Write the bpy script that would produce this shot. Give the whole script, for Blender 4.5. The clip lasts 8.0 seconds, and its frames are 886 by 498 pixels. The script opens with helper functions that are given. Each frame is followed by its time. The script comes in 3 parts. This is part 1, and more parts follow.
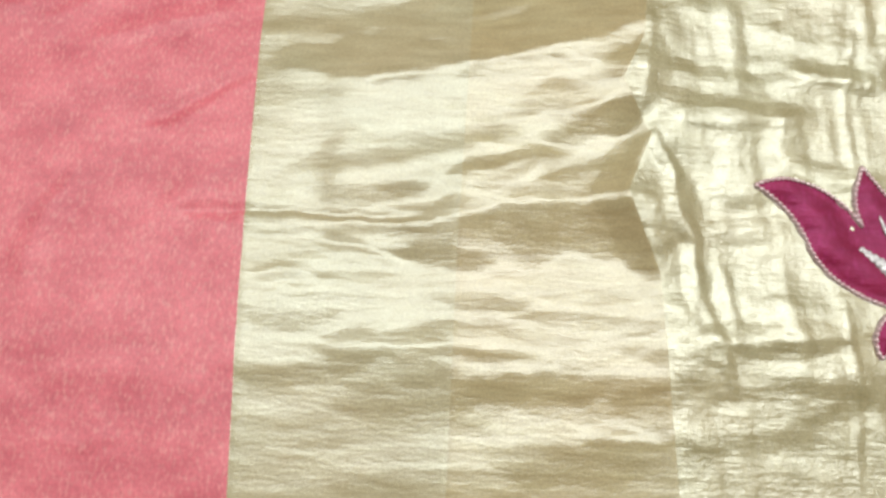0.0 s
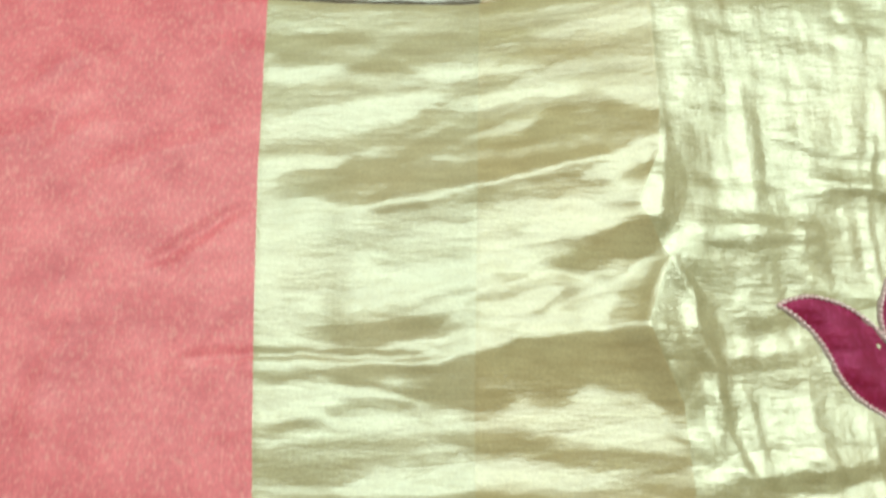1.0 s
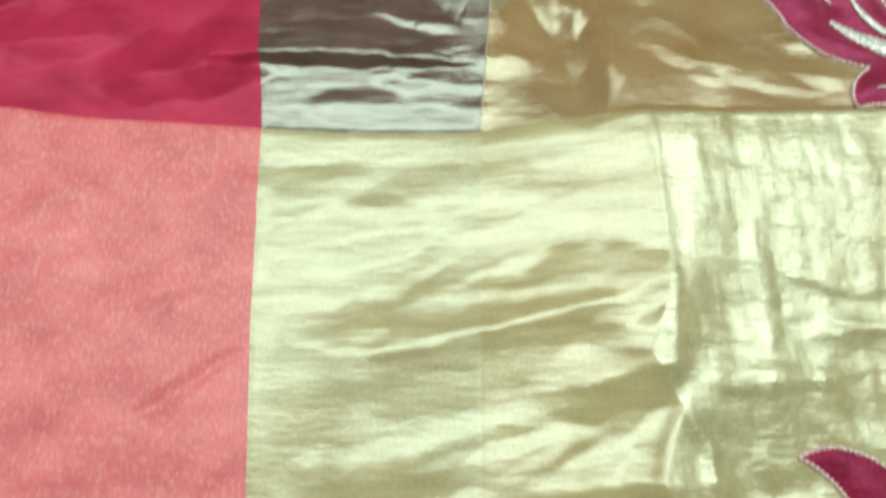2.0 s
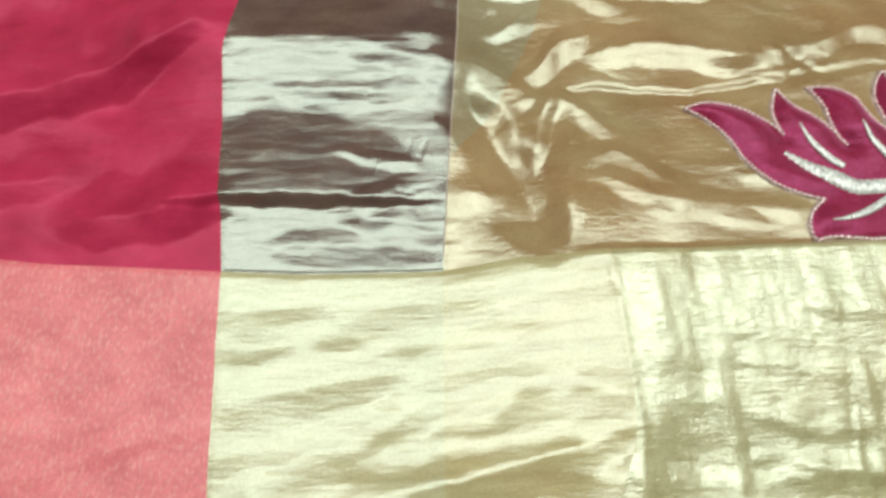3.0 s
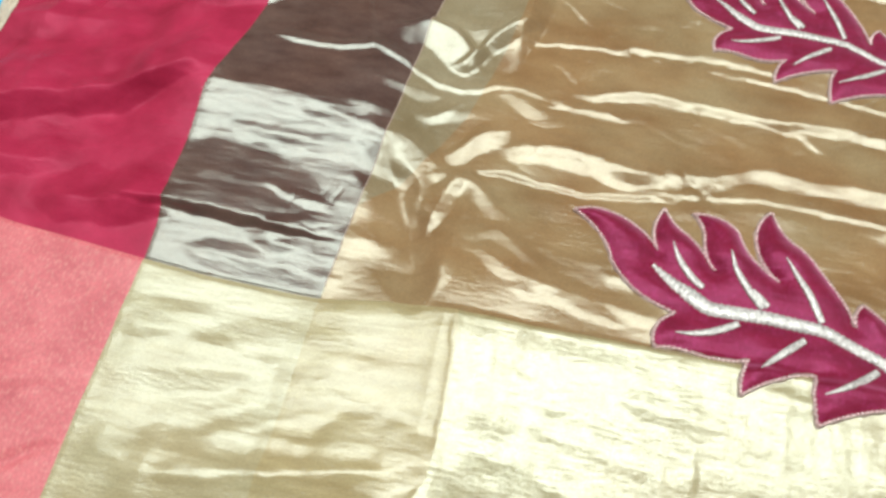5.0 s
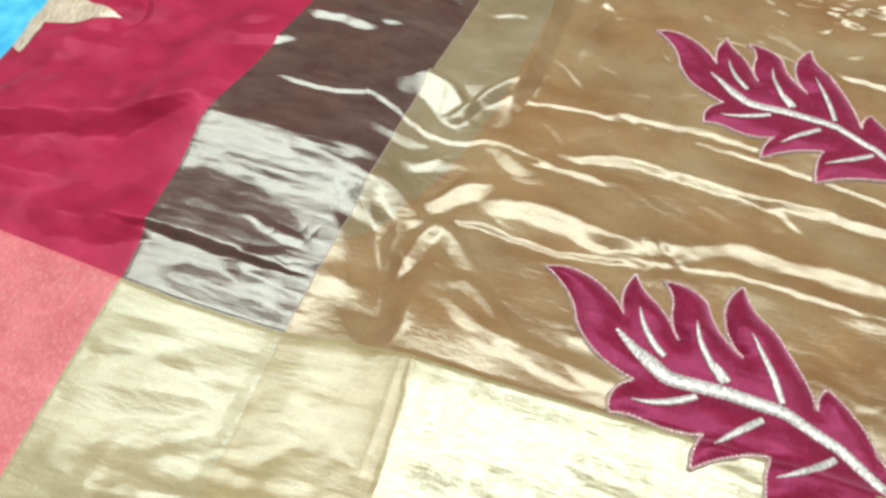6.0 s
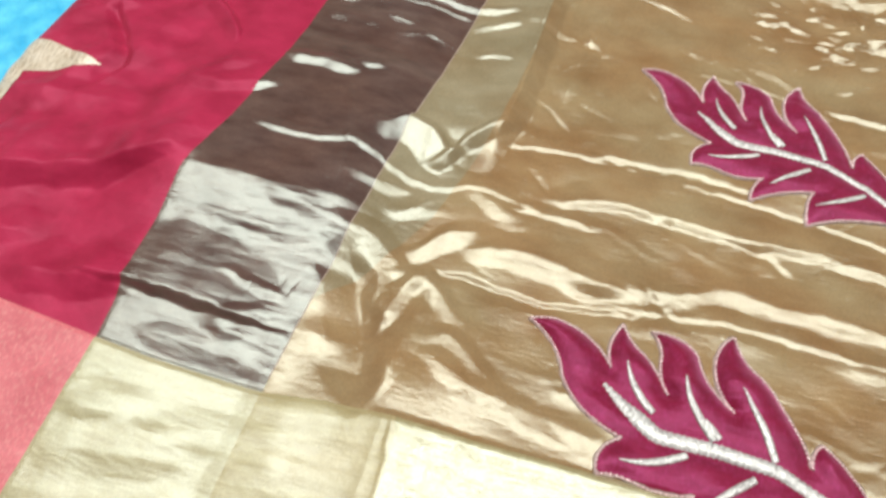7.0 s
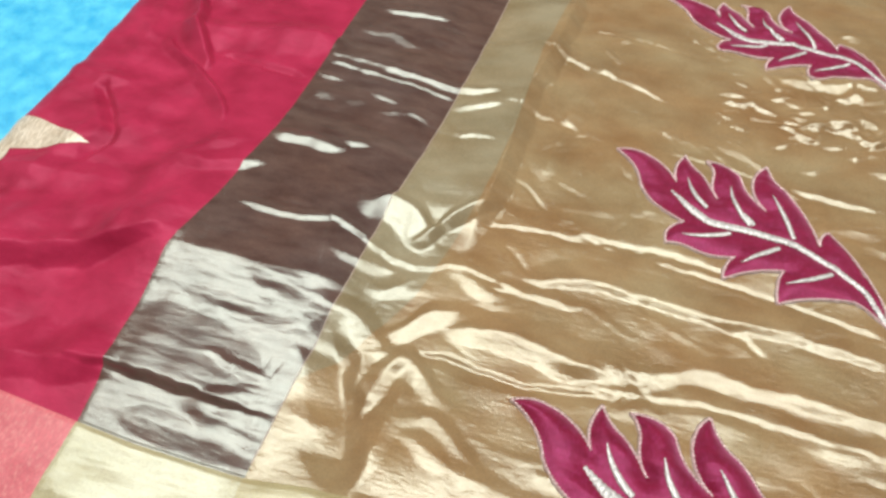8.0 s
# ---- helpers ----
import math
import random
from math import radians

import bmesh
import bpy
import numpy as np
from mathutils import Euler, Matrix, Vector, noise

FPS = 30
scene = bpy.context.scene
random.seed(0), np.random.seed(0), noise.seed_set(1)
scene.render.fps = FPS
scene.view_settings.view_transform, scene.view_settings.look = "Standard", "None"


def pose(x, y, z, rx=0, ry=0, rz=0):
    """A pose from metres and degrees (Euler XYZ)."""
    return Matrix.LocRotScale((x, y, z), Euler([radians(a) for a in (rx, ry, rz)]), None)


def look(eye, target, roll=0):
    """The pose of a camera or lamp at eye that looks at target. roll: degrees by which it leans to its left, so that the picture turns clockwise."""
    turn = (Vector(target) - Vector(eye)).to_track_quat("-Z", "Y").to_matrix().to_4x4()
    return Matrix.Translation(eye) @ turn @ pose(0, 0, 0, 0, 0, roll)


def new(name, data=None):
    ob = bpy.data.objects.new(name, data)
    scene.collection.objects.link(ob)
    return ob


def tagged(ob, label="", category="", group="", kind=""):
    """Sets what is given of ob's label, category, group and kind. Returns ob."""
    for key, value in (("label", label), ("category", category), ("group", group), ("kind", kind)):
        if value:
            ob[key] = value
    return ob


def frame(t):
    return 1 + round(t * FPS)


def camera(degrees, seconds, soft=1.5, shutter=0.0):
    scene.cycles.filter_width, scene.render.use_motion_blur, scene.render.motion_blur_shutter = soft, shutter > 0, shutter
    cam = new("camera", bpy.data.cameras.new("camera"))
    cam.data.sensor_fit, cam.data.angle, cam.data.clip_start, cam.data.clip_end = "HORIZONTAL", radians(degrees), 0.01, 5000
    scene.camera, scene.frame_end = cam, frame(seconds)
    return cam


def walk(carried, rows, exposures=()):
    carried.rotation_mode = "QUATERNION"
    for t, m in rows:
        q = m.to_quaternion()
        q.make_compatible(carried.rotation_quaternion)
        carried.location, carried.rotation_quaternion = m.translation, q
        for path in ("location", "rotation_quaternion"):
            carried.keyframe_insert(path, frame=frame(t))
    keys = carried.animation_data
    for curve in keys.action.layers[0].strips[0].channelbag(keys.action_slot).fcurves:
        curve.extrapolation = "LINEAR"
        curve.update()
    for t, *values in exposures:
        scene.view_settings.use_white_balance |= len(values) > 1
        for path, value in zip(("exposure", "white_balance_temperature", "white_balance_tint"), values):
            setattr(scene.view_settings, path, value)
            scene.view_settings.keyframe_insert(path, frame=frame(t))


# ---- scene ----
cam = camera(64.8, 8.0, soft=2.9, shutter=0.5)
PATH = [
    (0, (0.099, -0.288, 0.323), (0.094, 0.229, -1.609), 1.7),
    (0.5, (0.096, -0.247, 0.328), (0.067, 0.115, -1.638), -3.8),
    (1, (0.089, -0.208, 0.331), (0.1, 0.22, -1.623), 1.0),
    (1.5, (0.084, -0.185, 0.324), (0.119, 0.258, -1.627), 3.8),
    (2, (0.086, -0.149, 0.329), (0.115, 0.347, -1.608), 2.3),
    (2.2, (0.086, -0.136, 0.333), (0.122, 0.406, -1.592), 3.0),
    (3.3, (0.111, -0.101, 0.344), (0.196, 0.553, -1.544), 4.7),
    (3.5, (0.124, -0.106, 0.352), (0.155, 0.583, -1.525), 1.8),
    (4, (0.165, -0.132, 0.362), (0.114, 0.66, -1.473), 0.4),
    (4.2, (0.173, -0.131, 0.369), (0.088, 0.637, -1.476), -0.6),
    (5.3, (0.230, -0.135, 0.377), (-0.001, 0.740, -1.407), -1.6),
    (5.5, (0.234, -0.134, 0.377), (-0.001, 0.757, -1.399), -0.8),
    (6, (0.252, -0.127, 0.381), (-0.06, 0.808, -1.36), -1.2),
    (6.5, (0.252, -0.116, 0.381), (-0.088, 0.816, -1.357), -2.5),
    (7, (0.257, -0.1, 0.383), (-0.073, 0.869, -1.335), -2.4),
    (7.5, (0.256, -0.088, 0.397), (-0.072, 0.961, -1.275), -1.5),
    (8, (0.253, -0.084, 0.404), (-0.056, 0.996, -1.251), -0.2),
]
walk(cam, [(t, look(eye, target, roll)) for t, eye, target, roll in PATH],
     [(0, -0.05, 6400, 12), (0.5, 0.03, 6400, -2), (1.0, -0.01, 6400, -9), (1.5, -0.05, 6400, -9), (2.0, -0.01, 6400, -12), (3.5, 0.0, 6430, 2), (5.3, 0.10, 6400, 6), (8.0, 0.12, 6500, 9)])

# ---- world and light ----
world = bpy.data.worlds.new("room_dark")
world.use_nodes = True
world.node_tree.nodes["Background"].inputs[0].default_value = (0.5, 0.55, 0.6, 1)
world.node_tree.nodes["Background"].inputs[1].default_value = 0.05
scene.world = world

lamp_data = bpy.data.lights.new("ceiling_light", "AREA")
lamp_data.shape, lamp_data.size, lamp_data.size_y = "RECTANGLE", 3.8, 1.0
lamp_data.energy, lamp_data.color = 93, (0.98, 1.0, 0.94)
lamp = new("ceiling_light", lamp_data)
lamp.matrix_world = pose(0.15, 0.40, 2.38)

# ---- materials ----


def nodes_of(name):
    mat = bpy.data.materials.new(name)
    mat.use_nodes = True
    tree = mat.node_tree
    return mat, tree, tree.nodes["Principled BSDF"]


def noise_node(tree, stretch, scale, detail=4.0, rough=0.55):
    """Noise in metres, stretched along x and y."""
    coord = tree.nodes.new("ShaderNodeTexCoord")
    mapping = tree.nodes.new("ShaderNodeMapping")
    mapping.inputs["Scale"].default_value = stretch
    tex = tree.nodes.new("ShaderNodeTexNoise")
    tex.inputs["Scale"].default_value = scale
    tex.inputs["Detail"].default_value = detail
    tex.inputs["Roughness"].default_value = rough
    tree.links.new(coord.outputs["Object"], mapping.inputs["Vector"])
    tree.links.new(mapping.outputs["Vector"], tex.inputs["Vector"])
    return tex.outputs["Fac"]


def ramp_node(tree, fac, stops):
    ramp = tree.nodes.new("ShaderNodeValToRGB")
    els = ramp.color_ramp.elements
    while len(els) < len(stops):
        els.new(0.5)
    for el, (p, c) in zip(els, stops):
        el.position, el.color = p, (*c, 1)
    tree.links.new(fac, ramp.inputs["Fac"])
    return ramp.outputs["Color"]


def mix_node(tree, kind, fac, a, b):
    mix = tree.nodes.new("ShaderNodeMix")
    mix.data_type, mix.blend_type = "RGBA", kind
    mix.inputs["Factor"].default_value = fac
    tree.links.new(a, mix.inputs["A"])
    tree.links.new(b, mix.inputs["B"])
    return mix.outputs["Result"]


def bump_chain(tree, bsdf, layers):
    """layers: (height socket, strength, distance in metres)."""
    last = None
    for socket, strength, dist in layers:
        b = tree.nodes.new("ShaderNodeBump")
        b.inputs["Strength"].default_value = strength
        b.inputs["Distance"].default_value = dist
        tree.links.new(socket, b.inputs["Height"])
        if last:
            tree.links.new(last, b.inputs["Normal"])
        last = b.outputs["Normal"]
    tree.links.new(last, bsdf.inputs["Normal"])


def cloth(name, dark, light, rough, ior, streak=(1, 8, 1), streak_scale=28, streak_h=0.0006,
          grain=(1, 1, 1), grain_scale=900, grain_h=0.00012, metal=0.0, sheen=0.0, sheen_tint=(1, 1, 1),
          rough_var=0.12, speck=0.0, speck_tint=(1, 1, 1), gloss=(1, 1, 1), thread=0.0, crisp=0.0, crisp_scale=60, patch=0.0):
    """Woven silk: two-scale colour, streaky relief along the weft, fine grain, uneven gloss."""
    mat, tree, bsdf = nodes_of(name)
    broad = noise_node(tree, streak, streak_scale, 5)
    fine = noise_node(tree, grain, grain_scale, 3, 0.7)
    col = ramp_node(tree, broad, [(0.3, dark), (0.7, light)])
    fcol = ramp_node(tree, fine, [(0.25, (0.78, 0.78, 0.78)), (0.75, (1.15, 1.15, 1.15))])
    col = mix_node(tree, "MULTIPLY", 1.0, col, fcol)
    if patch:
        tone = ramp_node(tree, noise_node(tree, (1, 1.6, 1), 11, 3), [(0.35, (1, 1 - 0.6 * patch, 1 - patch)), (0.65, (1, 1, 1))])
        col = mix_node(tree, "MULTIPLY", 1.0, col, tone)
    if speck:
        sp = noise_node(tree, (1.0, 0.45, 1), 620, 2, 0.5)
        mask = ramp_node(tree, sp, [(0.5, (0, 0, 0)), (0.72, (1, 1, 1))])
        white = tree.nodes.new("ShaderNodeRGB")
        white.outputs[0].default_value = (*speck_tint, 1)
        lit = tree.nodes.new("ShaderNodeMix")
        lit.data_type = "RGBA"
        scl = tree.nodes.new("ShaderNodeMath")
        scl.operation = "MULTIPLY"
        scl.inputs[1].default_value = speck
        tree.links.new(mask, scl.inputs[0])
        tree.links.new(scl.outputs[0], lit.inputs["Factor"])
        tree.links.new(col, lit.inputs["A"])
        tree.links.new(white.outputs[0], lit.inputs["B"])
        col = lit.outputs["Result"]
    tree.links.new(col, bsdf.inputs["Base Color"])
    rmap = tree.nodes.new("ShaderNodeMapRange")
    rmap.inputs["To Min"].default_value = rough - rough_var
    rmap.inputs["To Max"].default_value = rough + rough_var
    tree.links.new(noise_node(tree, streak, streak_scale * 2.3, 3), rmap.inputs["Value"])
    tree.links.new(rmap.outputs["Result"], bsdf.inputs["Roughness"])
    bsdf.inputs["IOR"].default_value = ior
    bsdf.inputs["Specular Tint"].default_value = (*gloss, 1)
    bsdf.inputs["Metallic"].default_value = metal
    bsdf.inputs["Sheen Weight"].default_value = sheen
    bsdf.inputs["Sheen Tint"].default_value = (*sheen_tint, 1)
    layers = []
    if crisp:
        ridge = noise_node(tree, (1, 2.4, 1), crisp_scale, 5, 0.6)
        ridge.node.noise_type = "RIDGED_MULTIFRACTAL"
        small = noise_node(tree, (1, 3, 1), crisp_scale * 2.6, 4, 0.6)
        layers = [(ridge, 1.0, crisp), (small, 1.0, crisp * 1.2)]
    weft = noise_node(tree, (1, 7, 1), 62, 4, 0.6)
    warp = noise_node(tree, (9, 1, 1), 60, 4, 0.65)
    bump_chain(tree, bsdf, layers + [(broad, 1.0, streak_h), (weft, 1.0, thread), (warp, 1.0, 0.6 * thread), (fine, 1.0, grain_h)])
    return mat


M_CRIMSON = cloth("crimson_silk", (0.285, 0.010, 0.040), (0.455, 0.025, 0.080), 0.46, 1.55, (1, 1.6, 1), 24, 0.0014,
                  grain=(2, 1, 1), grain_h=0.00004, sheen=0.16, sheen_tint=(1, 0.22, 0.3), gloss=(1, 0.28, 0.45), thread=0.0001)
M_PINK = cloth("pink_tissue", (0.53, 0.09, 0.12), (0.72, 0.175, 0.205), 0.5, 1.55, (1, 1.5, 1), 30, 0.0007,
               grain=(1, 0.5, 1), grain_h=0.00012, speck=0.25, speck_tint=(0.85, 0.50, 0.42), thread=0.00012)
M_PALE = cloth("pale_gold_tissue", (0.37, 0.295, 0.155), (0.50, 0.42, 0.24), 0.2, 1.93, (1, 5, 1), 30, 0.0004, gloss=(0.97, 1, 0.94), thread=0.0001, rough_var=0.08, crisp=0.00012, patch=0.12)
M_SILVER_PALE = cloth("pale_silver_tissue", (0.38, 0.32, 0.185), (0.50, 0.44, 0.28), 0.2, 1.88, (1, 5, 1), 30, 0.0004, gloss=(0.94, 1, 0.94), thread=0.0001, rough_var=0.08, crisp=0.00012, patch=0.1)
M_CRINKLE = cloth("crinkled_pale_tissue", (0.34, 0.29, 0.15), (0.48, 0.43, 0.26), 0.24, 2.45, (1.3, 1, 1), 70, 0.0008, gloss=(0.98, 1, 0.9), thread=0.00025, rough_var=0.08, crisp=0.00022, patch=0.12)
M_GOLD = cloth("gold_brown_tissue", (0.25, 0.152, 0.072), (0.375, 0.27, 0.15), 0.15, 2.05, (1, 1.7, 1), 17, 0.0008, gloss=(1, 1, 0.86), thread=0.00015, rough_var=0.06, crisp=0.00018, crisp_scale=75, patch=0.26)
# The gold cloth again, with the paler olive reflection of its tilted part painted in.
M_GOLD_SHEEN = cloth("gold_tissue_sheen", (0.235, 0.178, 0.10), (0.36, 0.30, 0.20), 0.15, 2.05, (1, 1.7, 1), 17, 0.0008, gloss=(0.95, 1, 0.91), thread=0.0001, rough_var=0.06, crisp=0.00016, crisp_scale=75, patch=0.14)
M_BAND = cloth("mauve_silver_tissue", (0.078, 0.039, 0.035), (0.142, 0.086, 0.077), 0.17, 1.98, (1, 2.6, 1), 34, 0.0003, gloss=(0.93, 1, 0.93), thread=0.00012, rough_var=0.05, crisp=0.00008, crisp_scale=50, patch=0.2)
M_BLUE = cloth("blue_sheet", (0.03, 0.42, 0.78), (0.14, 0.68, 0.95), 0.4, 1.6, (1, 1, 1), 60, 0.0008)
# The specks put the satin's sparkle into the base colour.
M_LEAF = cloth("magenta_satin", (0.135, 0.0015, 0.009), (0.21, 0.0035, 0.022), 0.42, 1.68, (1, 2.5, 1), 45, 0.0006,
               grain=(3, 1, 1), grain_h=0.00006, sheen=1.0, sheen_tint=(1, 0.3, 0.65), gloss=(1, 0.25, 0.6), thread=0.0002, speck=0.15, speck_tint=(0.55, 0.06, 0.28))
M_CORD = cloth("silver_pink_cord", (0.66, 0.38, 0.42), (0.90, 0.72, 0.72), 0.28, 1.9, (1, 1, 1), 500, 0.0003, metal=0.35)
M_STITCH = cloth("white_satin_stitch", (0.40, 0.37, 0.37), (0.93, 0.90, 0.89), 0.24, 1.9, (2, 1, 1), 330, 0.0009, metal=0.25)
M_EDGING = cloth("grey_pink_edging", (0.34, 0.23, 0.21), (0.52, 0.40, 0.36), 0.45, 1.5, (1, 1, 1), 300, 0.0004)
M_ZARI = cloth("gold_zari", (0.45, 0.32, 0.20), (0.92, 0.80, 0.68), 0.3, 1.9, (6, 1, 1), 120, 0.0008, metal=0.1)
M_THREAD = cloth("dark_thread", (0.10, 0.08, 0.05), (0.2, 0.17, 0.11), 0.6, 1.45)
M_WALL = cloth("wall_paint", (0.30, 0.26, 0.22), (0.36, 0.32, 0.27), 0.8, 1.45, (1, 1, 1), 3, 0.001)
M_FLOOR = cloth("plain_floor", (0.22, 0.20, 0.17), (0.30, 0.27, 0.23), 0.5, 1.45, (1, 1, 1), 6, 0.001)

# ---- shape of the cloth ----
FOLDS = []


def ridge(upright, near, far, rise, *line):
    """A pleat with a flat facet on each side of its crest line: facet widths on the near (or left) and far (or right) side and the rise, in millimetres."""
    p = np.array(line)
    along = p[:, 1] if upright else p[:, 0]
    order = np.argsort(along)
    FOLDS.append((upright, near / 1000, far / 1000, rise / 1000, along[order], (p[:, 0] if upright else p[:, 1])[order]))


def fold(upright, near, far, rise, *line):
    """A softer pleat, wider at its foot."""
    ridge(upright, 1.5 * near, 1.5 * far, 1.3 * rise, *line)


def fold_height(x, y):
    total = np.zeros_like(x)
    for upright, near, far, rise, along, across in FOLDS:
        a, c = (y, x) if upright else (x, y)
        taper = 0.012 + 0.8 * min(max(near, far), 0.048)
        inside = (a > along[0] - 0.5 * taper) & (a < along[-1] + 0.5 * taper)
        if not inside.any():
            continue
        ai, ci = a[inside], c[inside]
        mid = sum(np.interp(ai + d, along, across) for d in (-0.005, -0.0025, 0, 0.0025, 0.005)) / 5
        mid = mid + 0.0006 * np.sin(ai * 310 + 5000 * near) * np.sin(ai * 97 + 900 * rise)
        s = ci - mid
        ends = np.clip((ai - along[0]) / taper + 0.5, 0, 1) * np.clip((along[-1] - ai) / taper + 0.5, 0, 1)
        ends = 0.5 * ends + 0.5 * ends * ends * (3 - 2 * ends)
        wob = np.sin(ai * 139.6 + 1.7 * len(along) + 900 * rise) * np.sin(ai * 57.1 + 3000 * near)
        w = np.where(s > 0, far, near) * (0.3 + 0.7 * ends) * (1 + 0.15 * wob)
        r = np.minimum(0.2 * w, 0.0012)
        t = 1 - (np.sqrt(s * s + r * r) - r) / w
        t = 0.5 * (t + np.sqrt(t * t + 0.006)) - 0.0015
        total[inside] += rise * ends * (1 + 0.12 * wob) * t
    return total


rng = np.random.default_rng(7)


def crumple(x0, y0, x1, y1, count, length, width, rise, angle=0.0, spread=12.0):
    """Small random folds in a stretch of the cloth; lengths in metres, widths and rises in millimetres."""
    for _ in range(count):
        cx, cy = rng.uniform(x0, x1), rng.uniform(y0, y1)
        turn = radians(rng.normal(angle, spread))
        half = length * rng.uniform(0.3, 0.7)
        dx, dy = half * math.cos(turn), half * math.sin(turn)
        bow = rng.normal(0, 0.12) * half
        w = width * rng.uniform(0.6, 1.5)
        line = ((cx - dx, cy - dy), (cx - bow * math.sin(turn), cy + bow * math.cos(turn)), (cx + dx, cy + dy))
        fold(abs(dy) > abs(dx), w * rng.uniform(0.6, 1.3), w * rng.uniform(0.8, 1.6), rise * w / width * rng.uniform(0.5, 1.2), *line)


def ripple_set(count, shortest, longest, angle, spread):
    out = []
    for _ in range(count):
        wave = math.exp(rng.uniform(math.log(shortest), math.log(longest)))
        turn = radians(rng.normal(angle, spread))
        out.append((2 * math.pi / wave * math.cos(turn), 2 * math.pi / wave * math.sin(turn), rng.uniform(0, 6.28), wave))
    return out


RIPPLE_BROAD = ripple_set(14, 0.07, 0.25, 80, 40)
RIPPLE_WEFT = ripple_set(26, 0.010, 0.035, 90, 9)
RIPPLE_CRINKLE = ripple_set(18, 0.009, 0.03, 88, 10) + ripple_set(18, 0.008, 0.03, 3, 9)
RIPPLE_SOFT = ripple_set(20, 0.02, 0.07, 70, 45)


def ripples(x, y, waves, slope):
    """Sum of long-crested ripples with about the given mean slope each."""
    return sum(np.sin(kx * x + ky * y + ph) * wave for kx, ky, ph, wave in waves) * slope / (2 * math.pi * math.sqrt(len(waves)))


def gate(v, lo, hi):
    t = np.clip((v - lo) / (hi - lo), 0, 1)
    return t * t * (3 - 2 * t)


def edge_pink(y):
    up = np.interp(y, [0, 0.056, 0.122, 0.175, 0.255, 0.35, 0.43, 0.8], [0, -0.002, -0.002, 0.011, 0.023, 0.031, 0.037, 0.06])
    low = np.interp(y, [-0.6, -0.318, -0.25, -0.185, -0.1, 0], [0.02, 0.008, 0.004, 0.001, -0.001, 0])
    return np.where(y > 0, up, low)


def edge_band(y):
    return np.where(y > 0, np.interp(y, [0, 0.06, 0.136, 0.214, 0.295, 0.413, 0.463, 0.8], [0.111, 0.117, 0.125, 0.131, 0.143, 0.156, 0.16, 0.175]),
                    np.interp(y, [-0.6, -0.2, 0], [0.10, 0.105, 0.111]))


def edge_free(y):
    """The free folded edge of the crimson cloth."""
    return np.interp(y, [0.0, 0.21, 0.285, 0.36, 0.8], [-0.19, -0.19, -0.181, -0.176, -0.165])


def edge_strip(y):
    """Right edge of the gold cloth's painted-in sheen, a strip that widens beside the mauve border."""
    return edge_band(y) + np.interp(y, [0.06, 0.09, 0.14, 0.22, 0.3, 0.4, 0.48, 0.8], [0.0006, 0.025, 0.045, 0.06, 0.058, 0.05, 0.056, 0.06])


def crease(y):
    return np.interp(y, [-0.6, -0.31, -0.25, -0.21, -0.173, -0.143, -0.116, -0.092, -0.07, -0.01, 0.01],
                     [0.215, 0.205, 0.202, 0.2, 0.1845, 0.197, 0.183, 0.194, 0.196, 0.195, 0.19])


def seam(x):
    """Where the upper cloth meets the lower one."""
    return np.interp(x, [-0.35, -0.13, -0.09, -0.045, 0, 0.04, 0.112, 0.15, 0.235, 0.3, 0.7], [0.022, 0.014, 0.008, 0.004, 0, -0.003, -0.004, 0.0, 0.0, 0.002, 0.009])


# pleats of the lower border
ridge(False, 90, 25, 6.0, (0.024, -0.110), (0.034, -0.114), (0.054, -0.117), (0.083, -0.113), (0.121, -0.104), (0.148, -0.098), (0.178, -0.090), (0.195, -0.084))
ridge(False, 6, 5, 0.5, (0.148, -0.098), (0.165, -0.094), (0.189, -0.093))
ridge(False, 22, 10, 1, (0.002, -0.088), (0.046, -0.088), (0.067, -0.081), (0.095, -0.070))
ridge(False, 24, 12, 0.9, (0.040, -0.052), (0.062, -0.052), (0.090, -0.042))
ridge(False, 26, 14, 1.3, (0.100, -0.058), (0.123, -0.053), (0.154, -0.040))
ridge(False, 11, 24, 1.9, (0.030, -0.171), (0.060, -0.170), (0.090, -0.167), (0.125, -0.160), (0.150, -0.153))
ridge(False, 5, 7, 0.4, (0.022, -0.166), (0.068, -0.163), (0.095, -0.154), (0.149, -0.142), (0.177, -0.127))
ridge(False, 17, 22, 3.0, (0.140, -0.134), (0.160, -0.131), (0.180, -0.125), (0.197, -0.121))
ridge(False, 5, 6, 0.4, (0.095, -0.182), (0.122, -0.174), (0.149, -0.156), (0.176, -0.147))
ridge(False, 27, 26, 5.6, (0.085, -0.192), (0.105, -0.186), (0.125, -0.180), (0.150, -0.177), (0.210, -0.175))
ridge(False, 10, 22, 1.4, (0.004, -0.259), (0.045, -0.258), (0.086, -0.255), (0.122, -0.257), (0.160, -0.259), (0.201, -0.257))
ridge(False, 6, 13.2, 0.84, (0.042, -0.249), (0.096, -0.248), (0.135, -0.249))
ridge(False, 9, 19.8, 1.26, (0.096, -0.221), (0.138, -0.221))
ridge(False, 8, 17.6, 1.12, (0.135, -0.228), (0.202, -0.231))
ridge(False, 2.5, 2.5, -0.7, (-0.001, -0.186), (0.020, -0.185), (0.047, -0.187), (0.085, -0.187))
ridge(False, 2.5, 3, -0.5, (0.039, -0.200), (0.059, -0.202), (0.088, -0.209))
ridge(False, 4, 4, 0.5, (0.009, -0.217), (0.027, -0.215), (0.046, -0.219))
ridge(False, 5, 11, 0.7, (-0.000, -0.193), (0.048, -0.191), (0.093, -0.190))
ridge(False, 9, 19.8, 1.26, (0.016, -0.236), (0.057, -0.233), (0.094, -0.230))
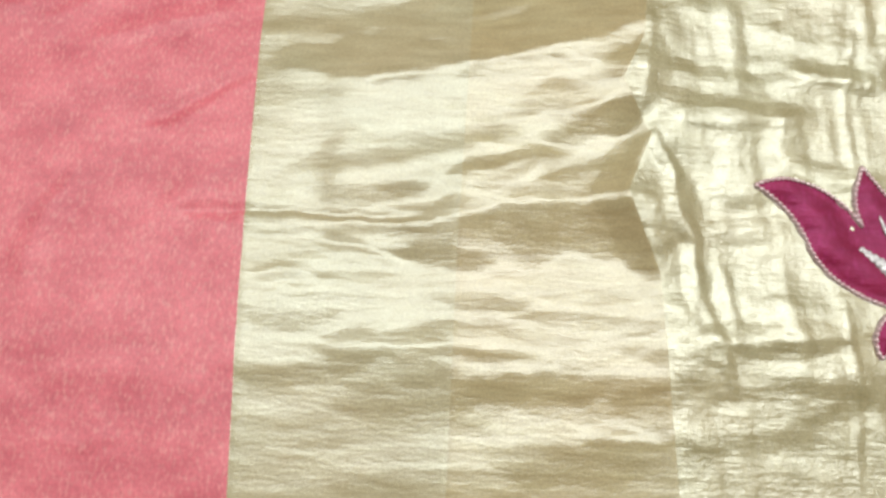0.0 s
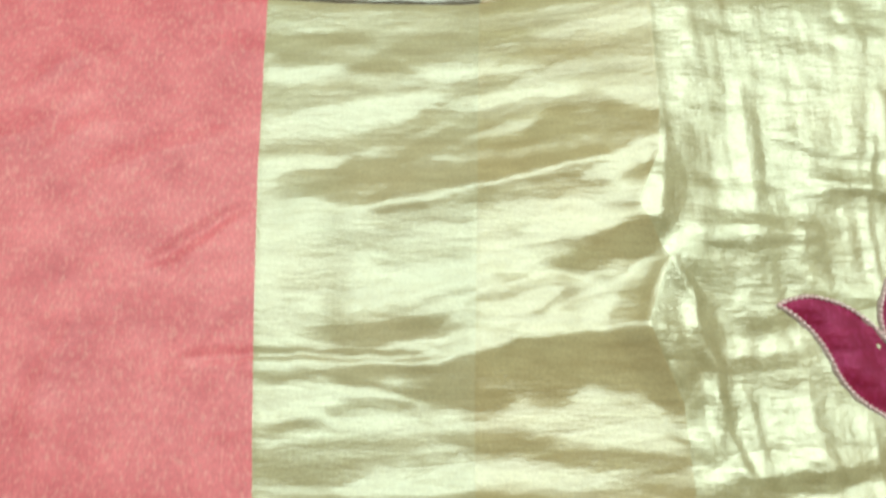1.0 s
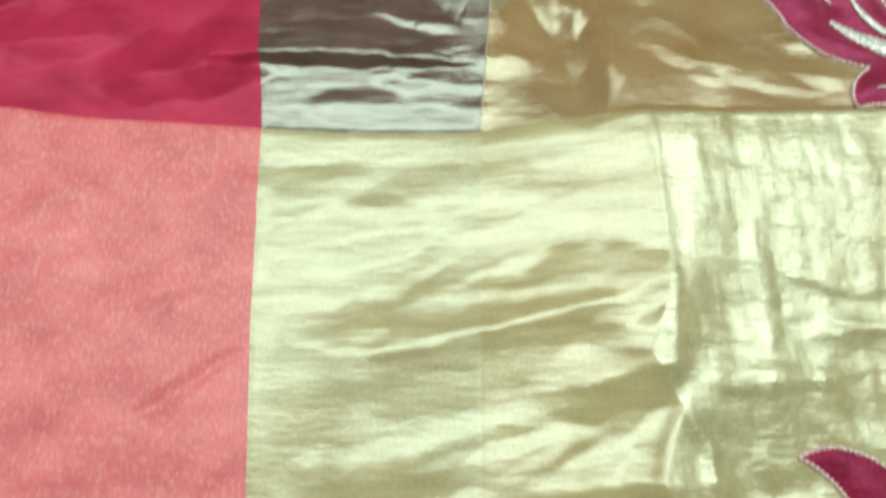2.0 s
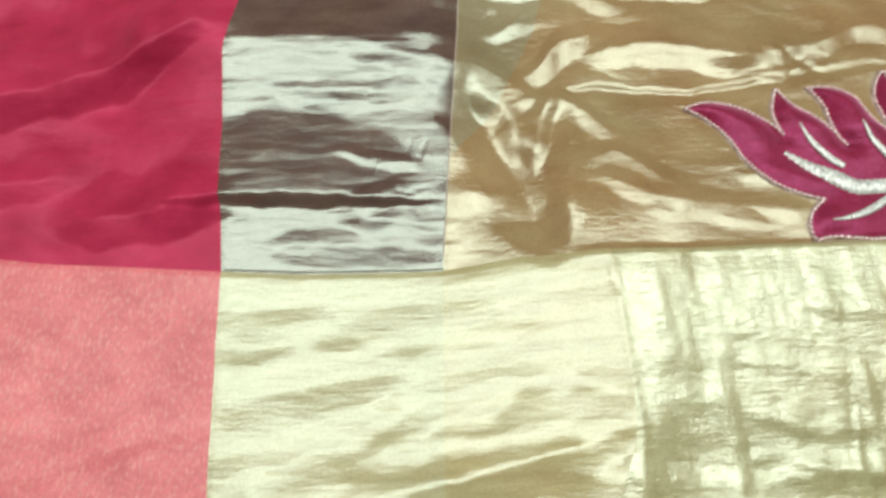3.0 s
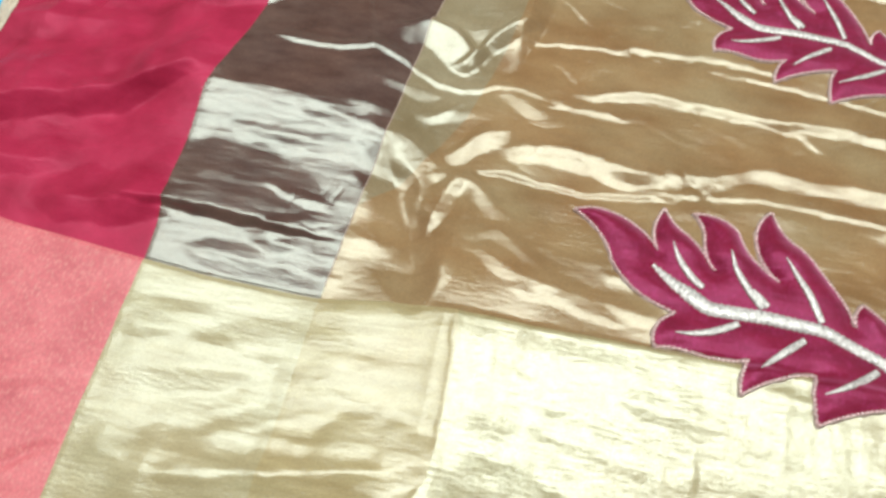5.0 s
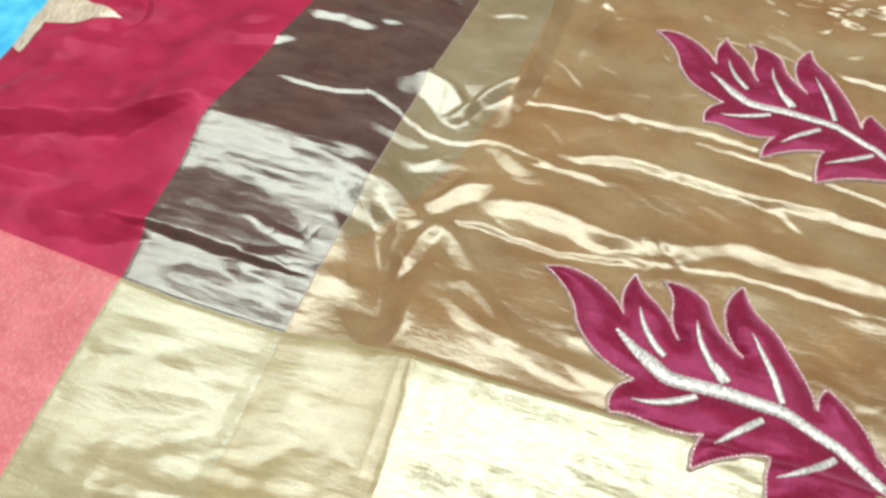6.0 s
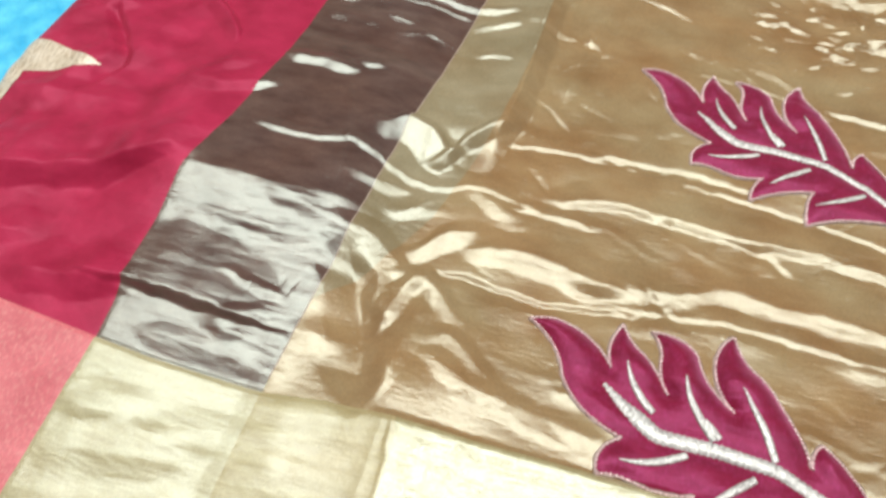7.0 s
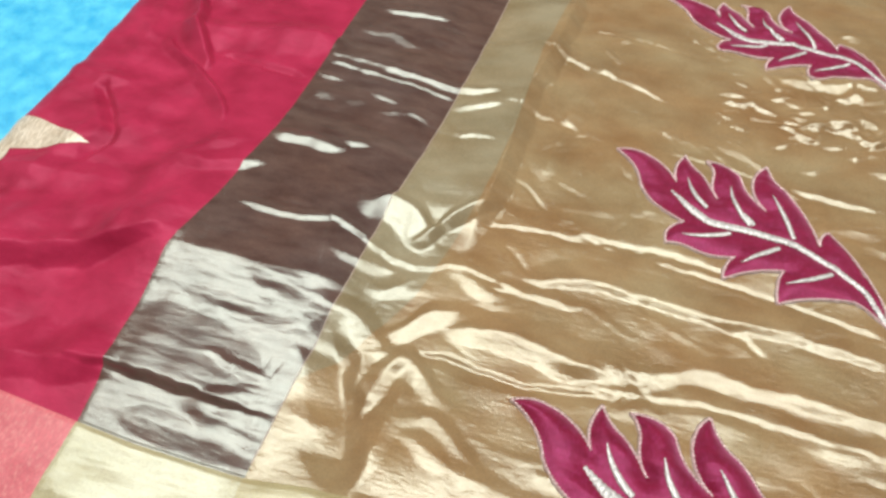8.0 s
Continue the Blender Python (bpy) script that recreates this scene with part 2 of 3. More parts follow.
ridge(False, 4, 5, 0.8, (0.165, -0.286), (0.183, -0.287), (0.200, -0.287))
# pleats of the crinkled cloth
ridge(False, 55, 24, 4.2, (0.196, -0.126), (0.224, -0.128), (0.250, -0.130), (0.266, -0.131))
ridge(False, 8, 6, 0.8, (0.197, -0.106), (0.228, -0.110), (0.257, -0.113), (0.286, -0.109))
ridge(True, 2.5, 4, 0.5, (0.197, -0.090), (0.196, -0.060), (0.195, -0.030), (0.191, -0.004))
ridge(True, 9, 12, 2.6, (0.197, -0.095), (0.195, -0.109), (0.193, -0.124))
ridge(True, 15, 18, 3, (0.200, -0.139), (0.187, -0.159), (0.183, -0.173), (0.195, -0.194), (0.200, -0.209))
ridge(True, 6, 5, 1.4, (0.198, -0.145), (0.207, -0.158), (0.209, -0.178), (0.218, -0.200))
ridge(False, 13, 28.6, 1.95, (0.230, -0.235), (0.254, -0.234), (0.300, -0.232))
ridge(False, 14, 30.8, 2.1, (0.199, -0.244), (0.214, -0.248), (0.230, -0.253))
ridge(False, 8, 17.6, 1.2, (0.210, -0.259), (0.221, -0.262), (0.231, -0.264))
ridge(False, 14, 30.8, 2.1, (0.229, -0.261), (0.256, -0.261), (0.299, -0.258))
ridge(False, 6, 13.2, 0.9, (0.198, -0.222), (0.205, -0.228), (0.219, -0.238), (0.233, -0.241))
ridge(False, 6, 13.2, 0.9, (0.205, -0.283), (0.219, -0.289))
ridge(True, 4, 4, 0.8, (0.214, -0.198), (0.219, -0.219), (0.225, -0.238), (0.232, -0.263))
ridge(True, 4, 4, 0.7, (0.228, -0.203), (0.232, -0.224), (0.233, -0.240))
ridge(True, 3, 3, 0.6, (0.303, -0.079), (0.295, -0.124), (0.298, -0.154))
ridge(True, 3, 3, 0.6, (0.287, -0.227), (0.289, -0.263), (0.286, -0.302))
# long pleats of the upper gold cloth
ridge(False, 13, 16, 3.3, (0.203, 0.122), (0.229, 0.127), (0.255, 0.124), (0.277, 0.118), (0.290, 0.117))
ridge(False, 8, 20, 2.1, (0.275, 0.116), (0.305, 0.119), (0.335, 0.126), (0.361, 0.136), (0.388, 0.133), (0.418, 0.134), (0.47, 0.130))
ridge(False, 2.5, 9, 0.9, (0.30, 0.106), (0.327, 0.109), (0.359, 0.113), (0.386, 0.113), (0.414, 0.111), (0.47, 0.107))
ridge(False, 6, 3, -1.6, (0.186, 0.098), (0.200, 0.099), (0.225, 0.096), (0.252, 0.093), (0.30, 0.100))
ridge(False, 5.5, 16, 2.2, (0.245, 0.173), (0.281, 0.182), (0.315, 0.179), (0.348, 0.177), (0.373, 0.176), (0.408, 0.177), (0.47, 0.171))
ridge(False, 3, 6, 1.2, (0.218, 0.160), (0.245, 0.161), (0.272, 0.158))
ridge(False, 4, 12, 1.9, (0.197, 0.409), (0.222, 0.405), (0.248, 0.394), (0.287, 0.383), (0.312, 0.371))
ridge(False, 2.5, 4, -1.2, (0.269, 0.215), (0.301, 0.216), (0.332, 0.218), (0.370, 0.212))
ridge(False, 2.5, 4, -1.2, (0.117, 0.405), (0.169, 0.400), (0.197, 0.411))
ridge(False, 2.5, 4, -1.2, (0.186, 0.329), (0.215, 0.324), (0.248, 0.317))
ridge(False, 3, 8, 1.5, (0.405, 0.380), (0.439, 0.380), (0.473, 0.386))
ridge(False, 3, 8, 1.5, (0.418, 0.302), (0.445, 0.299), (0.472, 0.298))
ridge(False, 9, 14, 3.6, (0.401, 0.424), (0.445, 0.425), (0.478, 0.436))
# fine sunk creases
ridge(False, 3, 2, -1.0, (0.197, 0.209), (0.237, 0.213), (0.289, 0.212), (0.331, 0.215))
ridge(False, 2.5, 2, -1.0, (0.241, 0.443), (0.291, 0.439), (0.344, 0.429))
ridge(False, 2, 2, -0.8, (0.322, 0.313), (0.381, 0.307), (0.417, 0.292))
ridge(False, 2.5, 2, -1.0, (0.387, 0.368), (0.430, 0.373), (0.464, 0.369))
ridge(False, 2.5, 2, -0.9, (0.320, 0.209), (0.366, 0.205), (0.409, 0.199), (0.465, 0.189))
ridge(True, 4, 5, -1.2, (0.225, 0.394), (0.226, 0.345), (0.240, 0.310))
ridge(False, 3, 3, -0.9, (0.206, 0.258), (0.225, 0.249), (0.239, 0.234))
# the upright pleat beside the strip of painted sheen
ridge(True, 46, 13, 9, (0.222, 0.480), (0.213, 0.400), (0.201, 0.346), (0.201, 0.289), (0.200, 0.253), (0.193, 0.205))
ridge(True, 2, 2, 0.7, (0.214, 0.410), (0.201, 0.346), (0.201, 0.289), (0.198, 0.235))
ridge(True, 14, 12, 3, (0.262, 0.40), (0.240, 0.33), (0.232, 0.27))
# the knot where pleats of the border and the cloth meet
ridge(False, 12, 8, 3.0, (0.166, 0.092), (0.184, 0.092), (0.206, 0.070))
ridge(True, 9, 7, 3.2, (0.174, 0.090), (0.167, 0.078), (0.163, 0.055))
ridge(False, 14, 8, 3.6, (0.166, 0.108), (0.180, 0.127), (0.199, 0.134))
ridge(False, 26, 10, 3.0, (0.112, 0.112), (0.135, 0.114), (0.152, 0.104), (0.166, 0.092))
ridge(True, 22, 16, -5, (0.128, 0.095), (0.146, 0.061), (0.158, 0.034), (0.164, 0.006))
ridge(True, 10, 8, 2.6, (0.183, 0.076), (0.180, 0.045), (0.176, 0.016))
# the bright heart-shaped dent on the strip of painted sheen
ridge(False, 24, 10, 8.5, (0.121, 0.200), (0.129, 0.212), (0.150, 0.206), (0.165, 0.192))
ridge(False, 12, 8, 5.0, (0.160, 0.180), (0.175, 0.206), (0.199, 0.226))
ridge(False, 3, 4, 1.3, (0.120, 0.171), (0.145, 0.163), (0.170, 0.161), (0.187, 0.171), (0.207, 0.168), (0.231, 0.163))
ridge(False, 5, 6, 2.6, (0.150, 0.316), (0.166, 0.322), (0.182, 0.327))
ridge(False, 4, 5, 1.8, (0.160, 0.289), (0.174, 0.291), (0.188, 0.288))
# creases towards the seam
ridge(False, 9, 7, 1.5, (0.188, 0.053), (0.206, 0.059), (0.222, 0.047), (0.242, 0.030))
ridge(False, 8, 7, 1.3, (0.194, 0.044), (0.218, 0.033), (0.240, 0.027))
ridge(False, 6, 7, 1.0, (0.228, 0.029), (0.258, 0.026), (0.300, 0.019))
ridge(False, 5, 6, 0.9, (0.220, 0.022), (0.246, 0.021), (0.280, 0.013))
ridge(False, 10, 10, 1.4, (0.114, 0.036), (0.128, 0.037), (0.142, 0.036))
# pleats of the mauve border
ridge(False, 3.5, 48, 6.0, (-0.020, 0.036), (0.004, 0.039), (0.036, 0.038), (0.072, 0.035), (0.090, 0.034))
ridge(False, 2.5, 1.6, 0.5, (0.004, 0.037), (0.036, 0.035), (0.072, 0.032))
ridge(False, 10, 8, 1.2, (0.028, 0.012), (0.068, 0.011), (0.112, 0.008))
ridge(False, 6, 5, 0.7, (0.028, 0.098), (0.071, 0.096), (0.106, 0.097))
ridge(False, 4, 4, 0.9, (0.060, 0.062), (0.078, 0.056), (0.096, 0.055))
ridge(False, 3.5, 6, 1.4, (0.034, 0.173), (0.072, 0.171), (0.099, 0.178), (0.126, 0.171))
ridge(True, 3, 3, 0.9, (0.083, 0.222), (0.091, 0.200), (0.099, 0.176), (0.103, 0.145))
ridge(False, 7, 8, 3.0, (0.026, 0.244), (0.053, 0.245), (0.079, 0.242))
ridge(False, 4, 5, 1.6, (0.078, 0.250), (0.098, 0.251))
ridge(False, 4, 6, 1.9, (0.036, 0.345), (0.066, 0.343), (0.102, 0.339), (0.141, 0.337), (0.180, 0.343))
ridge(False, 3, 3, 1.3, (0.042, 0.335), (0.095, 0.329), (0.146, 0.326))
ridge(False, 3, 4, 1.2, (0.030, 0.319), (0.052, 0.316))
ridge(False, 4, 5, 1.5, (0.081, 0.308), (0.105, 0.304))
ridge(False, 4, 6, 2.1, (0.060, 0.412), (0.117, 0.415))
ridge(False, 14, 20, -2.5, (0.03, 0.275), (0.09, 0.272), (0.14, 0.262))
ridge(False, 16, 14, -2.5, (0.03, 0.365), (0.10, 0.370), (0.16, 0.380))
# pleats of the crimson cloth
ridge(False, 15, 60, 11, (-0.170, 0.080), (-0.112, 0.099), (-0.056, 0.115), (-0.034, 0.127), (-0.018, 0.136))
ridge(False, 15, 26, 8, (-0.075, 0.028), (-0.040, 0.031), (-0.025, 0.033), (-0.008, 0.035))
ridge(False, 12, 22, 5, (-0.170, 0.044), (-0.120, 0.050), (-0.085, 0.054))
ridge(True, 16, 4, 6.4, (-0.112, 0.325), (-0.069, 0.299), (-0.040, 0.275), (-0.022, 0.254))
ridge(True, 20, 6, 9.6, (-0.110, 0.390), (-0.095, 0.350), (-0.083, 0.333), (-0.067, 0.311))
ridge(False, 3, 5, -2.9, (-0.056, 0.323), (-0.014, 0.314), (0.018, 0.310))
ridge(False, 8, 14, 3.5, (-0.050, 0.204), (-0.009, 0.201), (0.024, 0.212))
ridge(True, 10, 7, -5.6, (-0.140, 0.262), (-0.118, 0.236), (-0.103, 0.215), (-0.114, 0.190))
ridge(False, 25, 14, 6.4, (-0.110, 0.350), (-0.060, 0.354), (-0.020, 0.358), (0.032, 0.361))
ridge(False, 20, 14, 4.8, (-0.165, 0.167), (-0.119, 0.169), (-0.083, 0.173))
# folds of the pink cloth
fold(False, 4, 4, -1.2, (-0.050, -0.140), (-0.034, -0.131), (-0.008, -0.113))
fold(False, 3, 3, -1, (-0.027, -0.187), (0.000, -0.185))

# small random creases
crumple(0.01, -0.42, 0.18, -0.01, 36, 0.08, 7, 0.75, 4, 6)
crumple(0.21, -0.42, 0.48, -0.01, 30, 0.05, 5, 1.0, 0, 8)
crumple(0.21, -0.42, 0.48, -0.01, 30, 0.045, 4, 0.8, 90, 7)
crumple(0.12, 0.06, 0.21, 0.19, 8, 0.025, 4, 1.0, 20, 50)
crumple(0.36, 0.33, 0.5, 0.46, 14, 0.03, 5, 1.6, 0, 35)
crumple(0.01, 0.01, 0.11, 0.12, 4, 0.03, 6, 0.8, 0, 12)
crumple(0.04, 0.27, 0.14, 0.6, 18, 0.05, 3.5, 0.6, -4, 8)
crumple(0.2, 0.02, 0.5, 0.3, 36, 0.06, 3.5, 0.45, -3, 10)
crumple(0.2, 0.3, 0.55, 0.65, 34, 0.04, 3, 0.8, -5, 20)
crumple(0.3, 0.3, 0.55, 0.62, 40, 0.03, 2.6, 1.3, -5, 22)
crumple(0.2, 0.02, 0.55, 0.5, 110, 0.03, 2, -0.35, -8, 40)
crumple(0.36, 0.33, 0.54, 0.47, 70, 0.014, 2.2, 1.2, 0, 40)
crumple(0.078, 0.018, 0.108, 0.07, 14, 0.007, 1.3, -0.6, 0, 60)
crumple(-0.17, 0.03, -0.01, 0.6, 26, 0.07, 11, 2.2, 40, 50)
crumple(-0.17, -0.4, -0.01, -0.02, 14, 0.05, 5, 0.6, 25, 25)


def patchy(x, y, cell_x, cell_y, seed):
    """Smooth random values between -1 and 1 in cells of the given size."""
    table = np.random.default_rng(seed).uniform(-1, 1, (64, 64))
    u, v = x / cell_x + 32, y / cell_y + 32
    i, j = np.floor(u).astype(int), np.floor(v).astype(int)
    f, g = u - i, v - j
    f, g = f * f * (3 - 2 * f), g * g * (3 - 2 * g)
    top = table[i % 64, j % 64] * (1 - f) + table[(i + 1) % 64, j % 64] * f
    low = table[i % 64, (j + 1) % 64] * (1 - f) + table[(i + 1) % 64, (j + 1) % 64] * f
    return top * (1 - g) + low * g


def border_slump(x, y):
    """The border leans towards the seam and drops behind a frayed crest."""
    fray = patchy(x, y, 0.021, 0.0035, 3) + 0.6 * patchy(x, y, 0.009, 0.002, 4)
    lean = np.interp(y + 0.0007 * fray, [-0.02, 0.0, 0.04, 0.085, 0.127, 0.20, 0.28, 0.5], [0, 0.0008, 0.0046, 0.0084, 0.0166, 0.012, 0.008, 0.006])
    return lean + 0.00005 * fray * gate(y, 0.0, 0.01) * (1 - gate(y, 0.12, 0.15))


def height(x, y):
    """Height of the cloth over its support."""
    x, y = np.asarray(x, float), np.asarray(y, float)
    h = fold_height(x, y)
    lower = 1 - gate(y, -0.002, 0.004)
    right = gate(x, 0.195, 0.215)
    border = gate(x, 0.0, 0.02)
    h += ripples(x, y, RIPPLE_BROAD, 0.03)
    h += ripples(x, y, RIPPLE_WEFT, 0.025) * border * (lower * (1 - right) + 0.35 * (1 - lower))
    h += ripples(x, y, RIPPLE_CRINKLE, 0.075) * right * lower
    h += ripples(x, y, RIPPLE_CRINKLE, 0.06) * gate(x, 0.34, 0.46) * gate(y, 0.2, 0.3)
    h += ripples(x, y, RIPPLE_SOFT, 0.1) * (1 - gate(x, -0.06, -0.005)) * (0.3 + 0.7 * (1 - lower))
    h += ripples(x, y, RIPPLE_SOFT, 0.06) * gate(x, 0.15, 0.22) * (1 - lower)
    # the raised crease, which ends in a bulge at the seam
    s = x - crease(y)
    w = np.where(s > 0, 0.030, 0.009)
    h += lower * 0.004 * np.exp(-np.abs(s / w) ** 1.4)
    dx, dy = x - 0.185, y - seam(x)
    peak = np.where(dx < 0, np.clip(1 + dx / 0.085, 0, 1) ** 1.15, np.exp(-(dx / 0.03) ** 2))
    flank = gate(dx, -0.03, 0.03)
    h += (0.015 - 0.010 * flank) * peak * np.exp(-(dy / np.where(dy < 0, 0.12, 0.048)) ** 2)
    h += 0.010 * flank * np.exp(-(dy / np.where(dy < 0, 0.16, 0.07)) ** 2)
    h += 0.005 * right * lower * gate(y, -0.12, 0.0)
    # the mauve band climbs to a low crest
    band = gate(x, -0.07, -0.005) * (1 - gate(x, 0.105, 0.15))
    h += band * border_slump(x, y)
    # stitched joins draw the cloth in
    h -= 0.0003 * np.exp(-((x - edge_pink(y)) / 0.0016) ** 2)
    h -= 0.0001 * np.exp(-((x - edge_band(y)) / 0.0014) ** 2)
    h = np.maximum(h, -0.007) + 0.0005 * np.tanh(np.minimum(h + 0.007, 0) / 0.002)
    # rounded fold at the free edge
    t = np.clip((edge_free(y) + 0.022 - x) / 0.024, 0, 1)
    h -= 0.009 * (1 - np.sqrt(np.clip(1 - t * t, 0, 1)))
    return h


def surface(x, y):
    """Top of the cloth: the lower cloth lies over the upper one."""
    return height(x, y) - 0.0015 * gate(y - seam(x), -0.001, 0.004)


# ---- mesh helpers ----


def mesh_from(name, verts, faces, mat, smooth=True):
    me = bpy.data.meshes.new(name)
    verts = np.asarray(verts, np.float32)
    faces = np.asarray(faces, np.int32)
    n, k = faces.shape
    me.vertices.add(len(verts))
    me.vertices.foreach_set("co", verts.ravel())
    me.loops.add(n * k)
    me.loops.foreach_set("vertex_index", faces.ravel())
    me.polygons.add(n)
    me.polygons.foreach_set("loop_start", np.arange(0, n * k, k, dtype=np.int32))
    me.update(calc_edges=True)
    me.polygons.foreach_set("use_smooth", np.full(n, smooth))
    me.materials.append(mat)
    me.validate()
    return me


def part(name, me, parent, label=""):
    ob = new(name, me)
    ob.parent = parent
    return tagged(ob, label)


def box_mesh(name, lo, hi, mat):
    bm = bmesh.new()
    bmesh.ops.create_cube(bm, size=1)
    for v in bm.verts:
        v.co = [l + (c + 0.5) * (h - l) for c, l, h in zip(v.co, lo, hi)]
    me = bpy.data.meshes.new(name)
    bm.to_mesh(me)
    bm.free()
    me.materials.append(mat)
    return me


def sheet(name, left, right, y0, y1, mat, parent, label, step=0.0012, lift=0.0, lip=0.0):
    """A panel of cloth between two edge lines, from y0 to y1, one of which is the seam (0)."""
    near = min(abs(y1), 0.46) * np.sign(y1 - y0)
    ys = np.linspace(y0, near, int(abs(near - y0) / step) + 2)
    if abs(y1) > abs(near):
        ys = np.concatenate([ys, np.linspace(near, y1, int(abs(y1 - near) / (3 * step)) + 2)[1:]])
    width = float(np.max(np.broadcast_to(right(ys) - left(ys), ys.shape)))
    us = np.linspace(0, 1, int(width / step) + 2)
    Y = np.repeat(ys[:, None], len(us), 1)
    X = left(ys)[:, None] + us[None] * (right(ys) - left(ys))[:, None]
    Y = Y + seam(X) * np.clip(1 - np.abs(Y) / 0.15, 0, 1)
    d = np.abs(Y - seam(X))
    Z = height(X, Y) + lift
    if lip:
        Z = Z - lip * np.exp(-(d / 0.0016) ** 2)
    rows, cols = X.shape
    verts = np.stack([X, Y, Z], -1).reshape(-1, 3)
    i = (np.arange(rows - 1)[:, None] * cols + np.arange(cols - 1)[None]).ravel()
    faces = np.stack([i, i + 1, i + cols + 1, i + cols], 1)
    if y1 < y0:
        faces = faces[:, ::-1]
    return part(name, mesh_from(name, verts, faces, mat), parent, label)


def tube(name, pts, radius, mat, parent, label="", flat=1.0, sides=7, closed=False, lift=0.0, base=surface):
    """A cord laid on the cloth along pts (n x 2); radius: a number or one for each point; flat: height over width."""
    pts = np.asarray(pts, float)
    n = len(pts)
    r = np.broadcast_to(np.asarray(radius, float), (n,))
    if closed:
        d = np.roll(pts, -1, 0) - np.roll(pts, 1, 0)
    else:
        d = np.gradient(pts, axis=0)
    d /= np.linalg.norm(d, axis=1)[:, None] + 1e-12
    side = np.stack([-d[:, 1], d[:, 0]], 1)
    z = base(pts[:, 0], pts[:, 1]) + lift
    ang = np.linspace(0, 2 * math.pi, sides, endpoint=False)
    ring = pts[:, None, :] + side[:, None, :] * (np.cos(ang)[None, :, None] * r[:, None, None])
    zz = z[:, None] + np.sin(ang)[None] * r[:, None] * flat
    verts = np.concatenate([ring, zz[..., None]], -1).reshape(-1, 3)
    faces = []
    for a in range(n if closed else n - 1):
        b = (a + 1) % n
        for k in range(sides):
            l = (k + 1) % sides
            faces.append((a * sides + k, b * sides + k, b * sides + l, a * sides + l))
    return part(name, mesh_from(name, verts, faces, mat), parent, label)


def bezier(p, c, q, n):
    t = np.linspace(0, 1, n, endpoint=False)[:, None]
    p, c, q = (np.array(v, float) for v in (p, c, q))
    return (1 - t) ** 2 * p + 2 * t * (1 - t) * c + t * t * q


def smooth_line(points, n):
    """A rounded line through points."""
    p = np.array(points, float)
    s = np.concatenate([[0], np.cumsum(np.linalg.norm(np.diff(p, axis=0), axis=1))])
    t = np.linspace(0, s[-1], n)
    out = np.stack([np.interp(t, s, p[:, k]) for k in (0, 1)], 1)
    for _ in range(max(2, n // 14)):
        out[1:-1] = 0.25 * out[:-2] + 0.5 * out[1:-1] + 0.25 * out[2:]
    return out


# ---- room ----
# Unseen plain shell, added to enclose the lamp and give the cloth dim reflections.
LO, HI, TOP = (-1.9, -1.9), (2.3, 2.5), 2.45


def structure(name, lo, hi, mat, label, category):
    return tagged(new(name, box_mesh(name, lo, hi, mat)), label, category, kind="structure")


structure("floor", (LO[0] - 0.1, LO[1] - 0.1, -0.14), (HI[0] + 0.1, HI[1] + 0.1, -0.03), M_FLOOR, "unseen plain floor added under the blue sheet", "floor")
structure("ceiling", (LO[0] - 0.1, LO[1] - 0.1, TOP), (HI[0] + 0.1, HI[1] + 0.1, TOP + 0.1), M_WALL, "unseen plain ceiling added above the cloth", "ceiling")
structure("wall_west", (LO[0] - 0.1, LO[1] - 0.1, -0.03), (LO[0], HI[1] + 0.1, TOP), M_WALL, "unseen plain wall added around the cloth", "wall")
structure("wall_east", (HI[0], LO[1] - 0.1, -0.03), (HI[0] + 0.1, HI[1] + 0.1, TOP), M_WALL, "unseen plain wall added around the cloth", "wall")
structure("wall_south", (LO[0], LO[1] - 0.1, -0.03), (HI[0], LO[1], TOP), M_WALL, "unseen plain wall added around the cloth", "wall")
structure("wall_north", (LO[0], HI[1], -0.03), (HI[0], HI[1] + 0.1, TOP), M_WALL, "unseen plain wall added around the cloth", "wall")

# ---- the blue sheet ----
xs, ys = np.linspace(-1.1, 1.4, 420), np.linspace(-1.2, 1.5, 450)
GX, GY = np.meshgrid(xs, ys)
GZ = -0.013 + ripples(GX, GY, RIPPLE_BROAD, 0.02) * 0.6
gi = (np.arange(449)[:, None] * 420 + np.arange(419)[None]).ravel()
blue = new("blue_sheet", mesh_from("blue_sheet", np.stack([GX, GY, GZ], -1).reshape(-1, 3), np.stack([gi, gi + 1, gi + 421, gi + 420], 1), M_BLUE))
tagged(blue, "bright sky-blue sheet lying flat under the saree", "sheet")

# ---- the saree ----
saree = tagged(new("saree"), "crimson and gold silk saree with leaf appliques on blue sheet", "saree")
FREE, FAR, UP, DOWN = -0.19, 0.62, 0.8, -0.56


def const(v):
    return lambda y: np.full_like(y, v)


sheet("crimson_panel", edge_free, edge_pink, -0.008, UP, M_CRIMSON, saree, "wrinkled crimson silk body", lift=-0.0015)
sheet("mauve_border", edge_pink, edge_band, -0.008, UP, M_BAND, saree, "shiny mauve and silver tissue border", lift=-0.0015)
# Part of the gold cloth, set apart to carry its lighter reflection as colour.
sheet("gold_sheen_strip", edge_band, edge_strip, -0.008, UP, M_GOLD_SHEEN, saree, "gold tissue strip with its paler olive sheen put into the colour", lift=-0.0015)
sheet("gold_panel", edge_strip, const(FAR), -0.008, UP, M_GOLD, saree, "creased golden-brown tissue cloth", lift=-0.0015)
sheet("pink_panel", const(FREE), edge_pink, 0.0, DOWN, M_PINK, saree, "speckled salmon-pink tissue cloth", lip=0.001)
